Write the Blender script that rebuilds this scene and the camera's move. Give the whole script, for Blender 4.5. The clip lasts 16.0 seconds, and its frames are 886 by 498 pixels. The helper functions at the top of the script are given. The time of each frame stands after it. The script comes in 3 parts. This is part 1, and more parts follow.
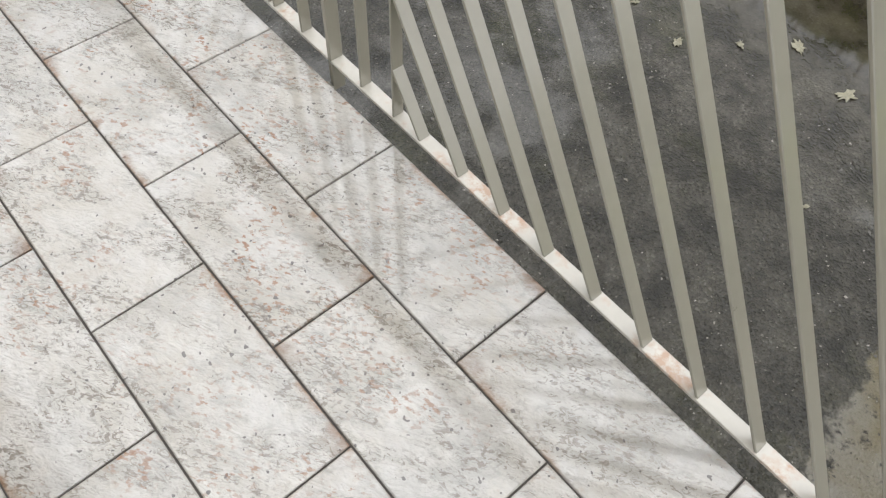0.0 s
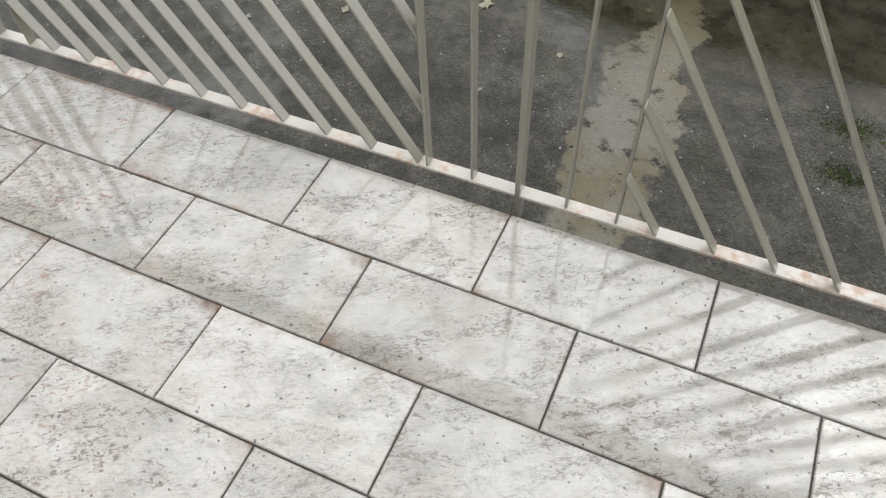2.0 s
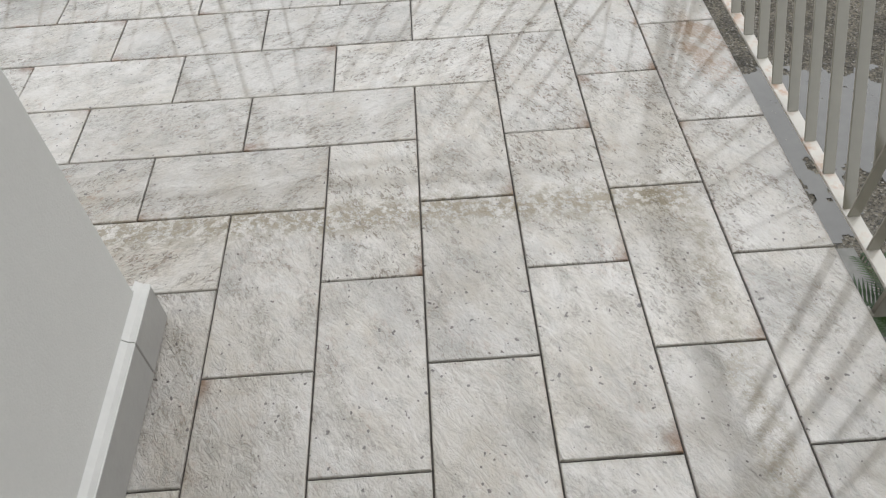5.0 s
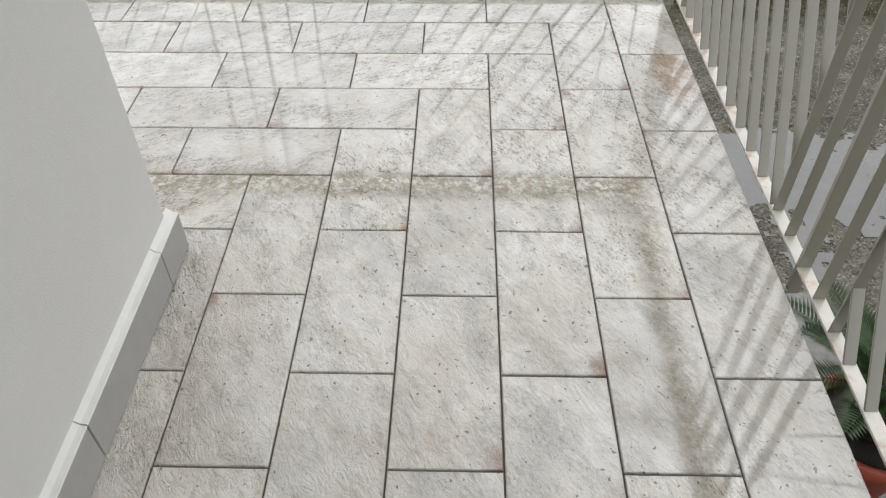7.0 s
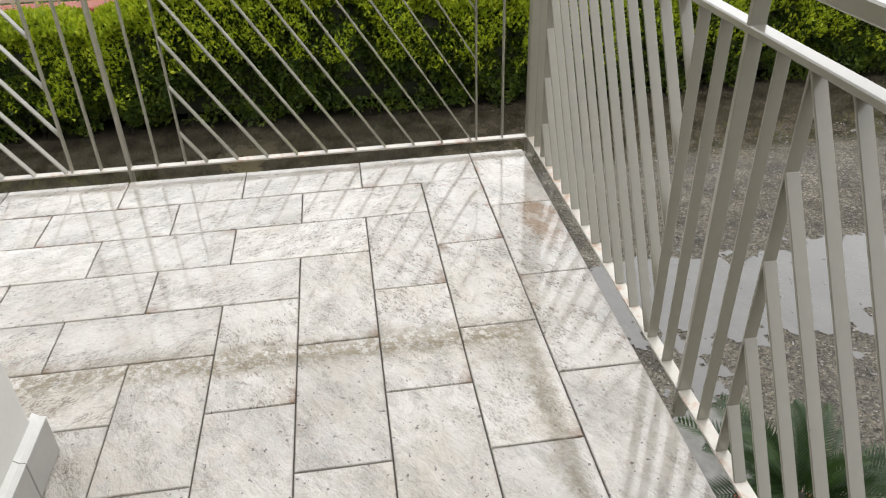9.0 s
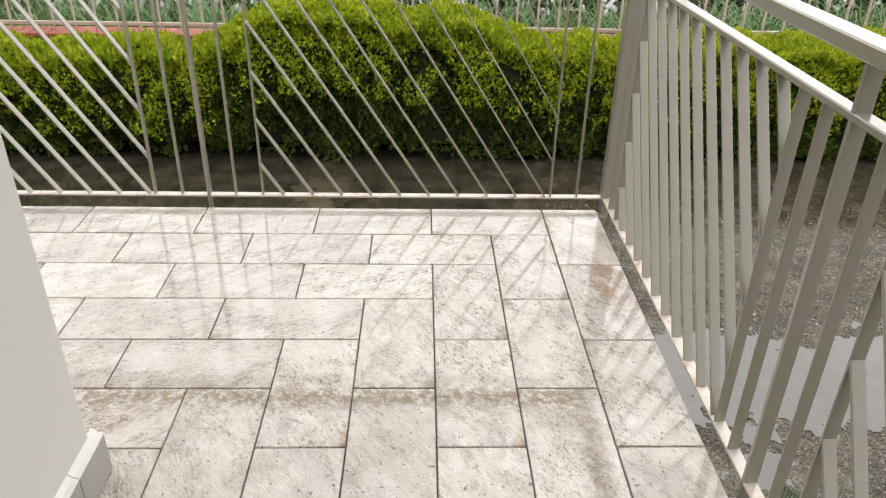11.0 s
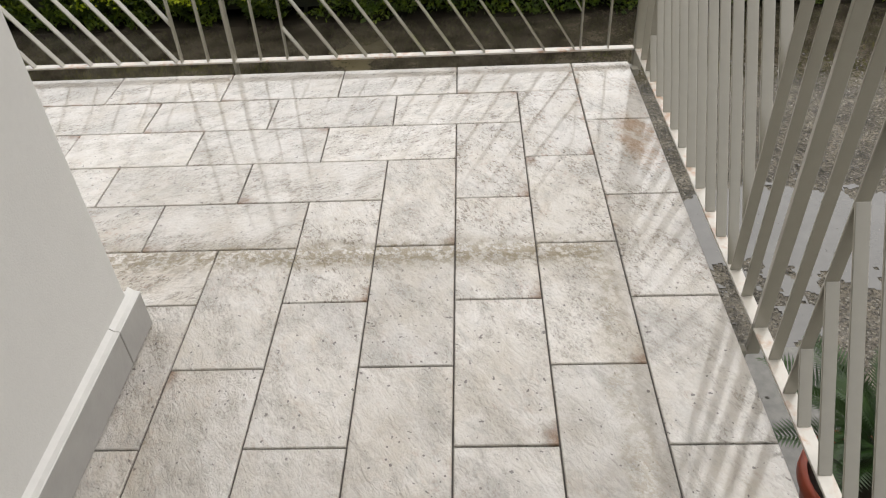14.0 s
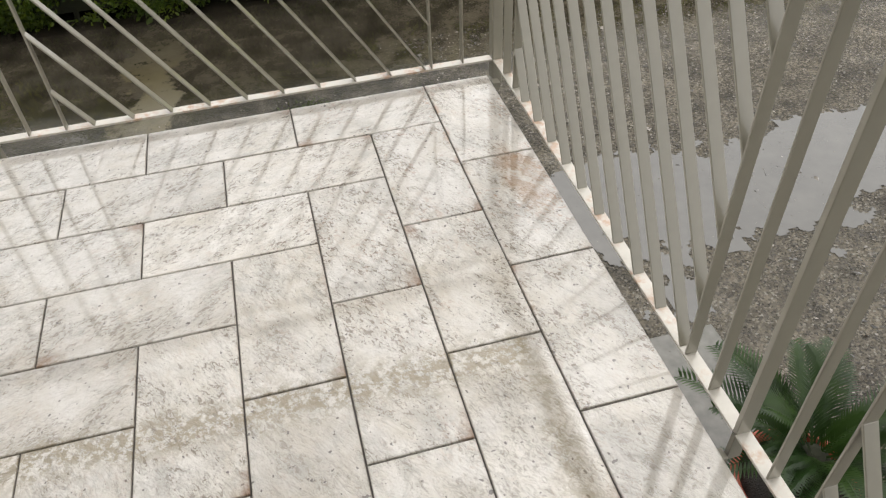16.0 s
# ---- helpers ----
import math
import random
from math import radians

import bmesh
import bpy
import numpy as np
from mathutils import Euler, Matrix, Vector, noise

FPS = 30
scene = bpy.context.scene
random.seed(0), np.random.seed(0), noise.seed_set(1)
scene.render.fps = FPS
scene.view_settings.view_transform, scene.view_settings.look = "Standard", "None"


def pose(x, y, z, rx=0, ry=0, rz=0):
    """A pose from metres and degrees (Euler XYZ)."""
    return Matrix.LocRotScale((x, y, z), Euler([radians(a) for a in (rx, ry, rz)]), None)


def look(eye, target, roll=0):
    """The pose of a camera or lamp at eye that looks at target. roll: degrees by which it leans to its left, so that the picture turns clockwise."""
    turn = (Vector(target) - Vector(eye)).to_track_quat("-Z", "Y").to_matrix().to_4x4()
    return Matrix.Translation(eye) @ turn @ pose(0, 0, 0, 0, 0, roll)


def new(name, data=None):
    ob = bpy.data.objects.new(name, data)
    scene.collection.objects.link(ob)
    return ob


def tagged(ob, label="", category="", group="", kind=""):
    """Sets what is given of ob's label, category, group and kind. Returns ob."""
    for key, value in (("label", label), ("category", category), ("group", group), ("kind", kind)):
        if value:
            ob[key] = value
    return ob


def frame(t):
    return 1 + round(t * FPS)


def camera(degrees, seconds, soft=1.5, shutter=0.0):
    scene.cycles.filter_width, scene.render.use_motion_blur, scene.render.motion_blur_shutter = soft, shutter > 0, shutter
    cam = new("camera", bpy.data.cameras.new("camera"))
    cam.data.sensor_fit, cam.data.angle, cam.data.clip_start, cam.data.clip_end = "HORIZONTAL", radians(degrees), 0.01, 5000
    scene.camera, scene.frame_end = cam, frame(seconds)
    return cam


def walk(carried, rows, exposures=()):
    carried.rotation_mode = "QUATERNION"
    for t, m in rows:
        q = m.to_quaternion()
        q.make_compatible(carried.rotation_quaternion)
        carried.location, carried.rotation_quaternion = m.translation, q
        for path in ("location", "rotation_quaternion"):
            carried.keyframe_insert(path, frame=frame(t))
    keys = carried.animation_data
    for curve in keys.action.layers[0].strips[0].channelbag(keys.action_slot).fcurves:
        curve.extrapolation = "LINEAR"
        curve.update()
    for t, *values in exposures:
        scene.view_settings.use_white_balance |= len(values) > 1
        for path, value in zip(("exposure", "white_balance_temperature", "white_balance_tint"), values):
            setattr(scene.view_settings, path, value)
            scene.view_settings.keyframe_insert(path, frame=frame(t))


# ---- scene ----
# ---- camera and walk ----
cam = camera(61.7, 16.0, soft=1.2)
PATH = [
    (0, (-2.358, -0.683, 1.316), (-3.13, 0.064, -0.371), 3.8),
    (0.5, (-2.164, -0.896, 1.38), (-3.123, -0.202, -0.232), 2.0),
    (1, (-1.867, -0.896, 1.38), (-2.962, -0.248, -0.164), -2.4),
    (1.5, (-1.633, -0.961, 1.392), (-2.606, -0.206, -0.184), -3.4),
    (1.7, (-1.54, -1.007, 1.37), (-2.387, -0.114, -0.206), -4.2),
    (2, (-1.382, -1.114, 1.376), (-1.929, -0.02, -0.207), -2.9),
    (2.2, (-1.254, -1.155, 1.389), (-1.684, -0.03, -0.207), -5.2),
    (2.5, (-1.095, -1.324, 1.388), (-1.41, -0.137, -0.19), -6.3),
    (3, (-0.943, -1.587, 1.403), (-1.104, -0.36, -0.168), -5.8),
    (3.5, (-0.946, -1.917, 1.381), (-0.992, -0.679, -0.189), -3.6),
    (4, (-0.842, -2.193, 1.397), (-0.902, -0.927, -0.15), -3.2),
    (4.5, (-0.858, -2.399, 1.409), (-0.916, -1.103, -0.113), -3.7),
    (5, (-0.952, -2.634, 1.39), (-0.948, -1.32, -0.118), -3.9),
    (5.2, (-0.93, -2.69, 1.385), (-0.884, -1.375, -0.121), -3.6),
    (7.3, (-0.834, -3.066, 1.446), (-0.886, -1.558, 0.133), -0.4),
    (7.5, (-0.82, -3.054, 1.466), (-0.834, -1.491, 0.218), 0.2),
    (8, (-0.802, -3.037, 1.5), (-0.716, -1.381, 0.382), 0.6),
    (8.5, (-0.796, -3.048, 1.488), (-0.624, -1.354, 0.438), -0.5),
    (9, (-0.775, -3.056, 1.454), (-0.56, -1.382, 0.381), -1.7),
    (9.2, (-0.773, -3.048, 1.464), (-0.55, -1.385, 0.376), -1.4),
    (11.3, (-0.8, -3.022, 1.47), (-0.782, -1.271, 0.506), 1.2),
    (11.5, (-0.78, -3.027, 1.454), (-0.809, -1.348, 0.367), 0.5),
    (12, (-0.739, -3.054, 1.394), (-0.885, -1.574, 0.058), 1.0),
    (12.5, (-0.736, -3.092, 1.402), (-0.929, -1.69, -0.012), 0.4),
    (13, (-0.733, -3.093, 1.429), (-0.883, -1.618, 0.088), -0.8),
    (13.5, (-0.731, -3.067, 1.429), (-0.841, -1.53, 0.154), -0.8),
    (14, (-0.685, -3.049, 1.455), (-0.774, -1.503, 0.19), -3.4),
    (14.5, (-0.637, -2.975, 1.451), (-0.645, -1.442, 0.167), -4.4),
    (15, (-0.665, -2.825, 1.407), (-0.545, -1.327, 0.087), -4.2),
    (15.5, (-0.747, -2.555, 1.449), (-0.509, -1.095, 0.103), -3.7),
    (16, (-0.758, -2.386, 1.448), (-0.43, -0.965, 0.079), -2.9),
]
EXPOSURE = [
    (0.0, 0.19, 6330, 10), (1.5, 0.11, 6310, 9), (3.0, 0.02, 6310, 9), (4.0, -0.11, 6310, 9), (5.2, -0.18, 6310, 9), (7.3, 0.03, 6330, 9), (9.0, 0.22, 6480, 10),
    (11.3, 0.27, 6760, 12), (12.5, -0.02, 6600, 11), (13.5, 0.02, 6650, 11), (16.0, 0.11, 6690, 10),
]
walk(cam, [(t, look(eye, target, roll)) for t, eye, target, roll in PATH], EXPOSURE)

# ---- world and light ----
SUN_UP, SUN_TURN = 58.0, 35.0
world = bpy.data.worlds.new("sky")
scene.world = world
world.use_nodes = True
wn = world.node_tree
sky = wn.nodes.new("ShaderNodeTexSky")
sky.sky_type = "NISHITA"
sky.sun_disc = False
sky.sun_elevation, sky.sun_rotation = radians(SUN_UP), radians(SUN_TURN)
sky.air_density, sky.dust_density, sky.ozone_density = 1.0, 6.0, 1.0
hsv = wn.nodes.new("ShaderNodeHueSaturation")
hsv.inputs["Saturation"].default_value = 0.15
wn.links.new(sky.outputs["Color"], hsv.inputs["Color"])
cloud = wn.nodes.new("ShaderNodeMix")
cloud.data_type = "RGBA"
cloud.inputs[0].default_value = 0.85
cloud.inputs[7].default_value = (5.0, 5.05, 5.1, 1.0)
wn.links.new(hsv.outputs["Color"], cloud.inputs[6])
wn.links.new(cloud.outputs[2], wn.nodes["Background"].inputs["Color"])
wn.nodes["Background"].inputs["Strength"].default_value = 0.28
sun = new("sun", bpy.data.lights.new("sun", "SUN"))
sun.data.energy, sun.data.angle, sun.data.color = 0.5, radians(120), (1.0, 0.97, 0.93)
sun.matrix_world = look((0, 0, 20), (-20 * math.cos(radians(SUN_UP)) * math.sin(radians(SUN_TURN)), -20 * math.cos(radians(SUN_UP)) * math.cos(radians(SUN_TURN)), 20 - 20 * math.sin(radians(SUN_UP))))


# ---- materials ----
class Nodes:
    """A small hand for wiring a material."""

    def __init__(self, name):
        self.mat = bpy.data.materials.new(name)
        self.mat.use_nodes = True
        self.tree = self.mat.node_tree
        self.bsdf = self.tree.nodes["Principled BSDF"]

    def put(self, socket, value):
        if isinstance(value, bpy.types.NodeSocket):
            self.tree.links.new(value, socket)
        else:
            socket.default_value = value

    def node(self, kind, **given):
        n = self.tree.nodes.new(kind)
        for k, v in given.items():
            self.put(n.inputs[k.replace("_", " ")], v)
        return n

    def set(self, **given):
        for k, v in given.items():
            self.put(self.bsdf.inputs[k.replace("_", " ")], v)
        return self

    def math(self, op, a, b=0.0, c=0.0, clamp=False):
        n = self.tree.nodes.new("ShaderNodeMath")
        n.operation, n.use_clamp = op, clamp
        for i, v in enumerate((a, b, c)):
            self.put(n.inputs[i], v)
        return n.outputs[0]

    def noise(self, at, scale, detail=4.0, rough=0.55, warp=0.0):
        n = self.node("ShaderNodeTexNoise", Vector=at, Scale=scale, Detail=detail, Roughness=rough, Distortion=warp)
        return n.outputs["Fac"]

    def ramp(self, fac, lo, hi, a=0.0, b=1.0):
        n = self.node("ShaderNodeMapRange")
        for i, v in enumerate((fac, lo, hi, a, b)):
            self.put(n.inputs[i], v)
        return n.outputs[0]

    def mix(self, fac, a, b, mode="MIX"):
        n = self.tree.nodes.new("ShaderNodeMix")
        n.data_type, n.blend_type = "RGBA", mode
        self.put(n.inputs[0], fac)
        for i, v in ((6, a), (7, b)):
            self.put(n.inputs[i], (*v, 1.0) if isinstance(v, tuple) else v)
        return n.outputs[2]

    def coords(self, kind="Object", scale=(1, 1, 1), turn=(0, 0, 0), shift=None):
        tc = self.tree.nodes.new("ShaderNodeTexCoord")
        out = tc.outputs[kind]
        if shift is not None:
            add = self.tree.nodes.new("ShaderNodeVectorMath")
            add.operation = "ADD"
            self.put(add.inputs[0], out)
            self.put(add.inputs[1], shift)
            out = add.outputs[0]
        if any(turn):
            out = self.node("ShaderNodeMapping", Vector=out, Rotation=tuple(radians(a) for a in turn)).outputs[0]
        return self.node("ShaderNodeMapping", Vector=out, Scale=scale).outputs[0]

    def place(self):
        return self.tree.nodes.new("ShaderNodeNewGeometry").outputs["Position"]

    def chance(self):
        return self.tree.nodes.new("ShaderNodeObjectInfo").outputs["Random"]

    def bump(self, height, strength, distance, under=None):
        n = self.node("ShaderNodeBump", Height=height, Strength=strength, Distance=distance)
        if under is not None:
            self.put(n.inputs["Normal"], under)
        return n.outputs[0]


def plain(name, colour, rough=0.6, metal=0.0, scale=20.0, vary=0.12, bump=0.0):
    """A surface with a fine and a coarse unevenness of its own."""
    m = Nodes(name)
    at = m.coords()
    n = m.math("ADD", m.math("MULTIPLY", m.noise(at, scale), 0.6), m.math("MULTIPLY", m.noise(at, scale * 0.15), 0.4))
    k = m.ramp(n, 0.3, 0.7, 1 - vary, 1 + vary)
    col = m.mix(1.0, colour, m.node("ShaderNodeCombineColor", Red=k, Green=k, Blue=k).outputs[0], "MULTIPLY")
    m.set(Base_Color=col, Roughness=m.ramp(n, 0.3, 0.7, rough - 0.06, rough + 0.06), Metallic=metal)
    if bump:
        m.set(Normal=m.bump(m.noise(at, scale * 3), 0.6, bump))
    return m.mat


def tile_material():
    m = Nodes("stone_tile")
    r = m.chance()
    off = m.node("ShaderNodeCombineXYZ", X=m.math("MULTIPLY", r, 37.0), Y=m.math("MULTIPLY", r, 71.0), Z=m.math("MULTIPLY", r, 13.0)).outputs[0]
    flat = m.coords("Object", (1, 1, 1), (0, 0, 0), off)
    slant = (0, 0, -30)
    cleft = m.noise(m.coords("Object", (17.0, 34.0, 17.0), slant, off), 1.0, 6.0, 0.64, 1.3)
    ridge = m.noise(m.coords("Object", (34.0, 66.0, 34.0), slant, off), 1.0, 5.0, 0.64, 2.2)
    cloud = m.noise(flat, 5.0, 8.0, 0.70, 0.5)
    patch = m.noise(m.coords("Object", (6.0, 12.0, 6.0), slant, off), 1.0, 7.0, 0.66, 0.6)
    fine = m.noise(flat, 160.0, 3.0, 0.7)
    # pale body, clouded with beige and grey
    col = m.mix(m.ramp(cloud, 0.40, 0.66), (0.665, 0.632, 0.588), (0.54, 0.49, 0.415))
    col = m.mix(m.ramp(patch, 0.48, 0.64, 0.0, 0.50), col, (0.40, 0.37, 0.31))
    col = m.mix(m.ramp(m.noise(flat, 3.4, 8.0, 0.70), 0.50, 0.66, 0.0, 0.5), col, (0.30, 0.287, 0.262))
    vein = m.noise(m.coords("Object", (7.0, 15.0, 7.0), (0, 0, -24), off), 1.0, 8.0, 0.72, 1.2)
    col = m.mix(m.ramp(vein, 0.54, 0.66, 0.0, 0.5), col, (0.34, 0.325, 0.29))
    col = m.mix(m.ramp(vein, 0.46, 0.34, 0.0, 0.5), col, (0.68, 0.645, 0.595))
    tone = m.ramp(r, 0.0, 1.0, 0.94, 1.10)
    col = m.mix(1.0, col, m.node("ShaderNodeCombineColor", Red=tone, Green=tone, Blue=tone).outputs[0], "MULTIPLY")
    pos = m.node("ShaderNodeSeparateXYZ", Vector=m.place())
    px, py = pos.outputs["X"], pos.outputs["Y"]
    # dirt held in the clefts, in patches; the rain leaves less of it on the tiles that it seldom reaches
    weather = m.math("MAXIMUM", m.ramp(py, -1.9, -1.2, 0.45, 1.0), m.ramp(px, -0.40, -0.20, 0.0, 0.75))
    hold = m.math("MULTIPLY", m.ramp(ridge, 0.53, 0.58), m.math("MULTIPLY", m.ramp(patch, 0.42, 0.60), m.ramp(m.math("FRACT", m.math("MULTIPLY", r, 3.3)), 0.0, 1.0, 0.45, 1.0)))
    col = m.mix(m.math("MULTIPLY", m.math("MULTIPLY", hold, weather), 0.80), col, (0.205, 0.175, 0.14))
    pits = m.math("MULTIPLY", m.ramp(m.noise(m.coords("Object", (50, 96, 50), slant, off), 1.0, 3.0, 0.62, 1.0), 0.555, 0.58), m.math("MULTIPLY", m.ramp(patch, 0.44, 0.56), m.ramp(m.math("FRACT", m.math("MULTIPLY", r, 5.1)), 0.0, 1.0, 0.45, 1.0)))
    col = m.mix(m.math("MULTIPLY", m.math("MULTIPLY", pits, weather), 0.90), col, (0.175, 0.13, 0.092))
    dots = m.ramp(m.noise(flat, 70.0, 1.0, 0.5), 0.715, 0.74)
    col = m.mix(m.math("MULTIPLY", dots, 0.9), col, (0.13, 0.11, 0.10))
    # rust: specks where the stone is porous, and a stain in one corner of some tiles; more of it away from the roof
    rusty = m.math("ADD", m.ramp(px, -3.2, -1.6, 0.95, 0.0), m.math("MULTIPLY", m.ramp(px, -0.9, -0.1, 0.0, 0.75), m.ramp(py, -1.2, -0.4, 0.0, 1.0)), clamp=True)
    rusty = m.math("ADD", m.math("MULTIPLY", rusty, 0.8), 0.2)
    speck = m.math("MULTIPLY", m.ramp(m.noise(flat, 6.0, 4.0, 0.7), 0.49, 0.64), m.ramp(m.noise(m.coords("Object", (55, 95, 55), slant, off), 1.0, 3.0), 0.535, 0.62))
    col = m.mix(m.math("MULTIPLY", m.math("MULTIPLY", speck, rusty), 0.95), col, (0.33, 0.145, 0.055))
    own = m.node("ShaderNodeSeparateXYZ", Vector=m.coords())
    wob = m.math("MULTIPLY", m.math("SUBTRACT", m.noise(flat, 22.0, 4.0, 0.65), 0.5), 0.09)
    dx, dy = m.math("SUBTRACT", own.outputs["X"], 0.25), m.math("SUBTRACT", own.outputs["Y"], 0.125)
    far = m.math("ADD", m.math("SQRT", m.math("ADD", m.math("MULTIPLY", m.math("MULTIPLY", dx, dx), 0.35), m.math("MULTIPLY", dy, dy))), wob)
    corner = m.math("MULTIPLY", m.ramp(far, 0.004, 0.046, 1.0, 0.0), m.ramp(m.math("FRACT", m.math("MULTIPLY", r, 7.3)), 0.30, 0.42))
    col = m.mix(m.math("MULTIPLY", corner, 0.85), col, (0.20, 0.098, 0.036))
    edge = m.math("MULTIPLY", m.ramp(m.math("ADD", dy, m.math("MULTIPLY", wob, 0.5)), -0.022, -0.004), m.math("MULTIPLY", m.ramp(m.noise(flat, 16.0, 3.0), 0.48, 0.60), m.ramp(m.math("FRACT", m.math("MULTIPLY", r, 13.7)), 0.35, 0.5)))
    col = m.mix(m.math("MULTIPLY", m.math("MULTIPLY", edge, rusty), 0.85), col, (0.30, 0.145, 0.055))
    bx, by = m.math("DIVIDE", m.math("ADD", m.math("ADD", px, m.math("MULTIPLY", wob, 1.2)), 0.075), 0.085), m.math("DIVIDE", m.math("ADD", m.math("ADD", py, wob), 0.64), 0.22)
    blot = m.math("MULTIPLY", m.ramp(m.math("ADD", m.math("MULTIPLY", bx, bx), m.math("MULTIPLY", by, by)), 0.2, 1.1, 1.0, 0.0), m.ramp(patch, 0.38, 0.56))
    col = m.mix(m.math("MULTIPLY", blot, 0.6), col, (0.34, 0.19, 0.085))
    # dirt left along the drip line of the roof
    drift = m.math("MULTIPLY", m.math("SUBTRACT", m.noise(m.place(), 8.0, 4.0, 0.6), 0.5), 0.12)
    x, y = m.math("ADD", px, drift), m.math("ADD", py, drift)
    one = m.math("MULTIPLY", m.ramp(m.math("ABSOLUTE", m.math("ADD", y, 1.29)), 0.02, 0.085, 1.0, 0.0), m.ramp(x, -0.31, -0.27, 1.0, 0.0))
    two = m.math("MULTIPLY", m.ramp(m.math("ABSOLUTE", m.math("ADD", x, 0.318)), 0.022, 0.052, 1.0, 0.0), m.ramp(y, -1.34, -1.28, 1.0, 0.0))
    grime = m.ramp(m.noise(m.place(), 34.0, 8.0, 0.75), 0.45, 0.53)
    band = m.math("MAXIMUM", m.math("MULTIPLY", one, grime), m.math("MULTIPLY", two, m.math("ADD", m.math("MULTIPLY", grime, 0.45), 0.18)))
    col = m.mix(m.math("MULTIPLY", band, 0.85), col, (0.25, 0.20, 0.115))
    # film of water: whole outside the drip line, in patches under the roof
    outside = m.math("MAXIMUM", m.ramp(x, -0.36, -0.30), m.ramp(y, -1.40, -1.30))
    pool = m.math("MULTIPLY", m.ramp(m.noise(m.place(), 3.0, 4.0, 0.6), 0.36, 0.52, 0.25, 1.0), m.math("MULTIPLY", m.ramp(py, -2.9, -2.1), m.ramp(px, -1.62, -1.35, 0.35, 1.0)))
    film = m.math("MAXIMUM", m.math("MULTIPLY", outside, m.ramp(m.noise(m.place(), 2.3, 4.0, 0.6), 0.36, 0.54, 0.70, 1.0)), m.math("MULTIPLY", pool, 0.9))
    # the film thins out towards the roof
    film = m.math("MULTIPLY", film, m.math("MAXIMUM", m.ramp(py, m.ramp(px, -1.0, -0.6, -1.40, -0.85), m.ramp(px, -1.0, -0.6, -0.60, -0.30), 0.62, 1.0), m.math("MULTIPLY", m.ramp(px, -0.30, -0.20), m.ramp(py, -1.9, -0.9, 0.45, 1.0))))
    rough = m.math("ADD", m.ramp(film, 0.0, 1.0, 0.42, 0.30), m.math("MULTIPLY", ridge, 0.1))
    relief = m.math("ADD", m.math("ADD", m.math("MULTIPLY", cleft, 0.75), m.math("MULTIPLY", ridge, 0.40)), m.math("MULTIPLY", fine, 0.05))
    m.set(Base_Color=col, Roughness=rough, Normal=m.bump(relief, 1.0, 0.0135), Coat_Weight=film, Coat_Roughness=0.012, Coat_IOR=1.95,
          Coat_Normal=m.bump(m.math("ADD", cleft, m.math("MULTIPLY", ridge, 0.30)), 0.032, 0.0045))
    return m.mat


def rusty_steel():
    m = Nodes("painted_steel_rust_stained")
    at = m.coords()
    n = m.noise(at, 9.0, 4.0, 0.65)
    rust = m.math("MULTIPLY", m.ramp(n, 0.47, 0.60), m.ramp(m.noise(at, 45.0, 4.0, 0.6), 0.40, 0.58))
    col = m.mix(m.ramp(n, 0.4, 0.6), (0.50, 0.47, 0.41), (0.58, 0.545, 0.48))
    col = m.mix(m.math("MULTIPLY", rust, 0.7), col, (0.40, 0.20, 0.09))
    m.set(Base_Color=col, Roughness=0.38)
    return m.mat


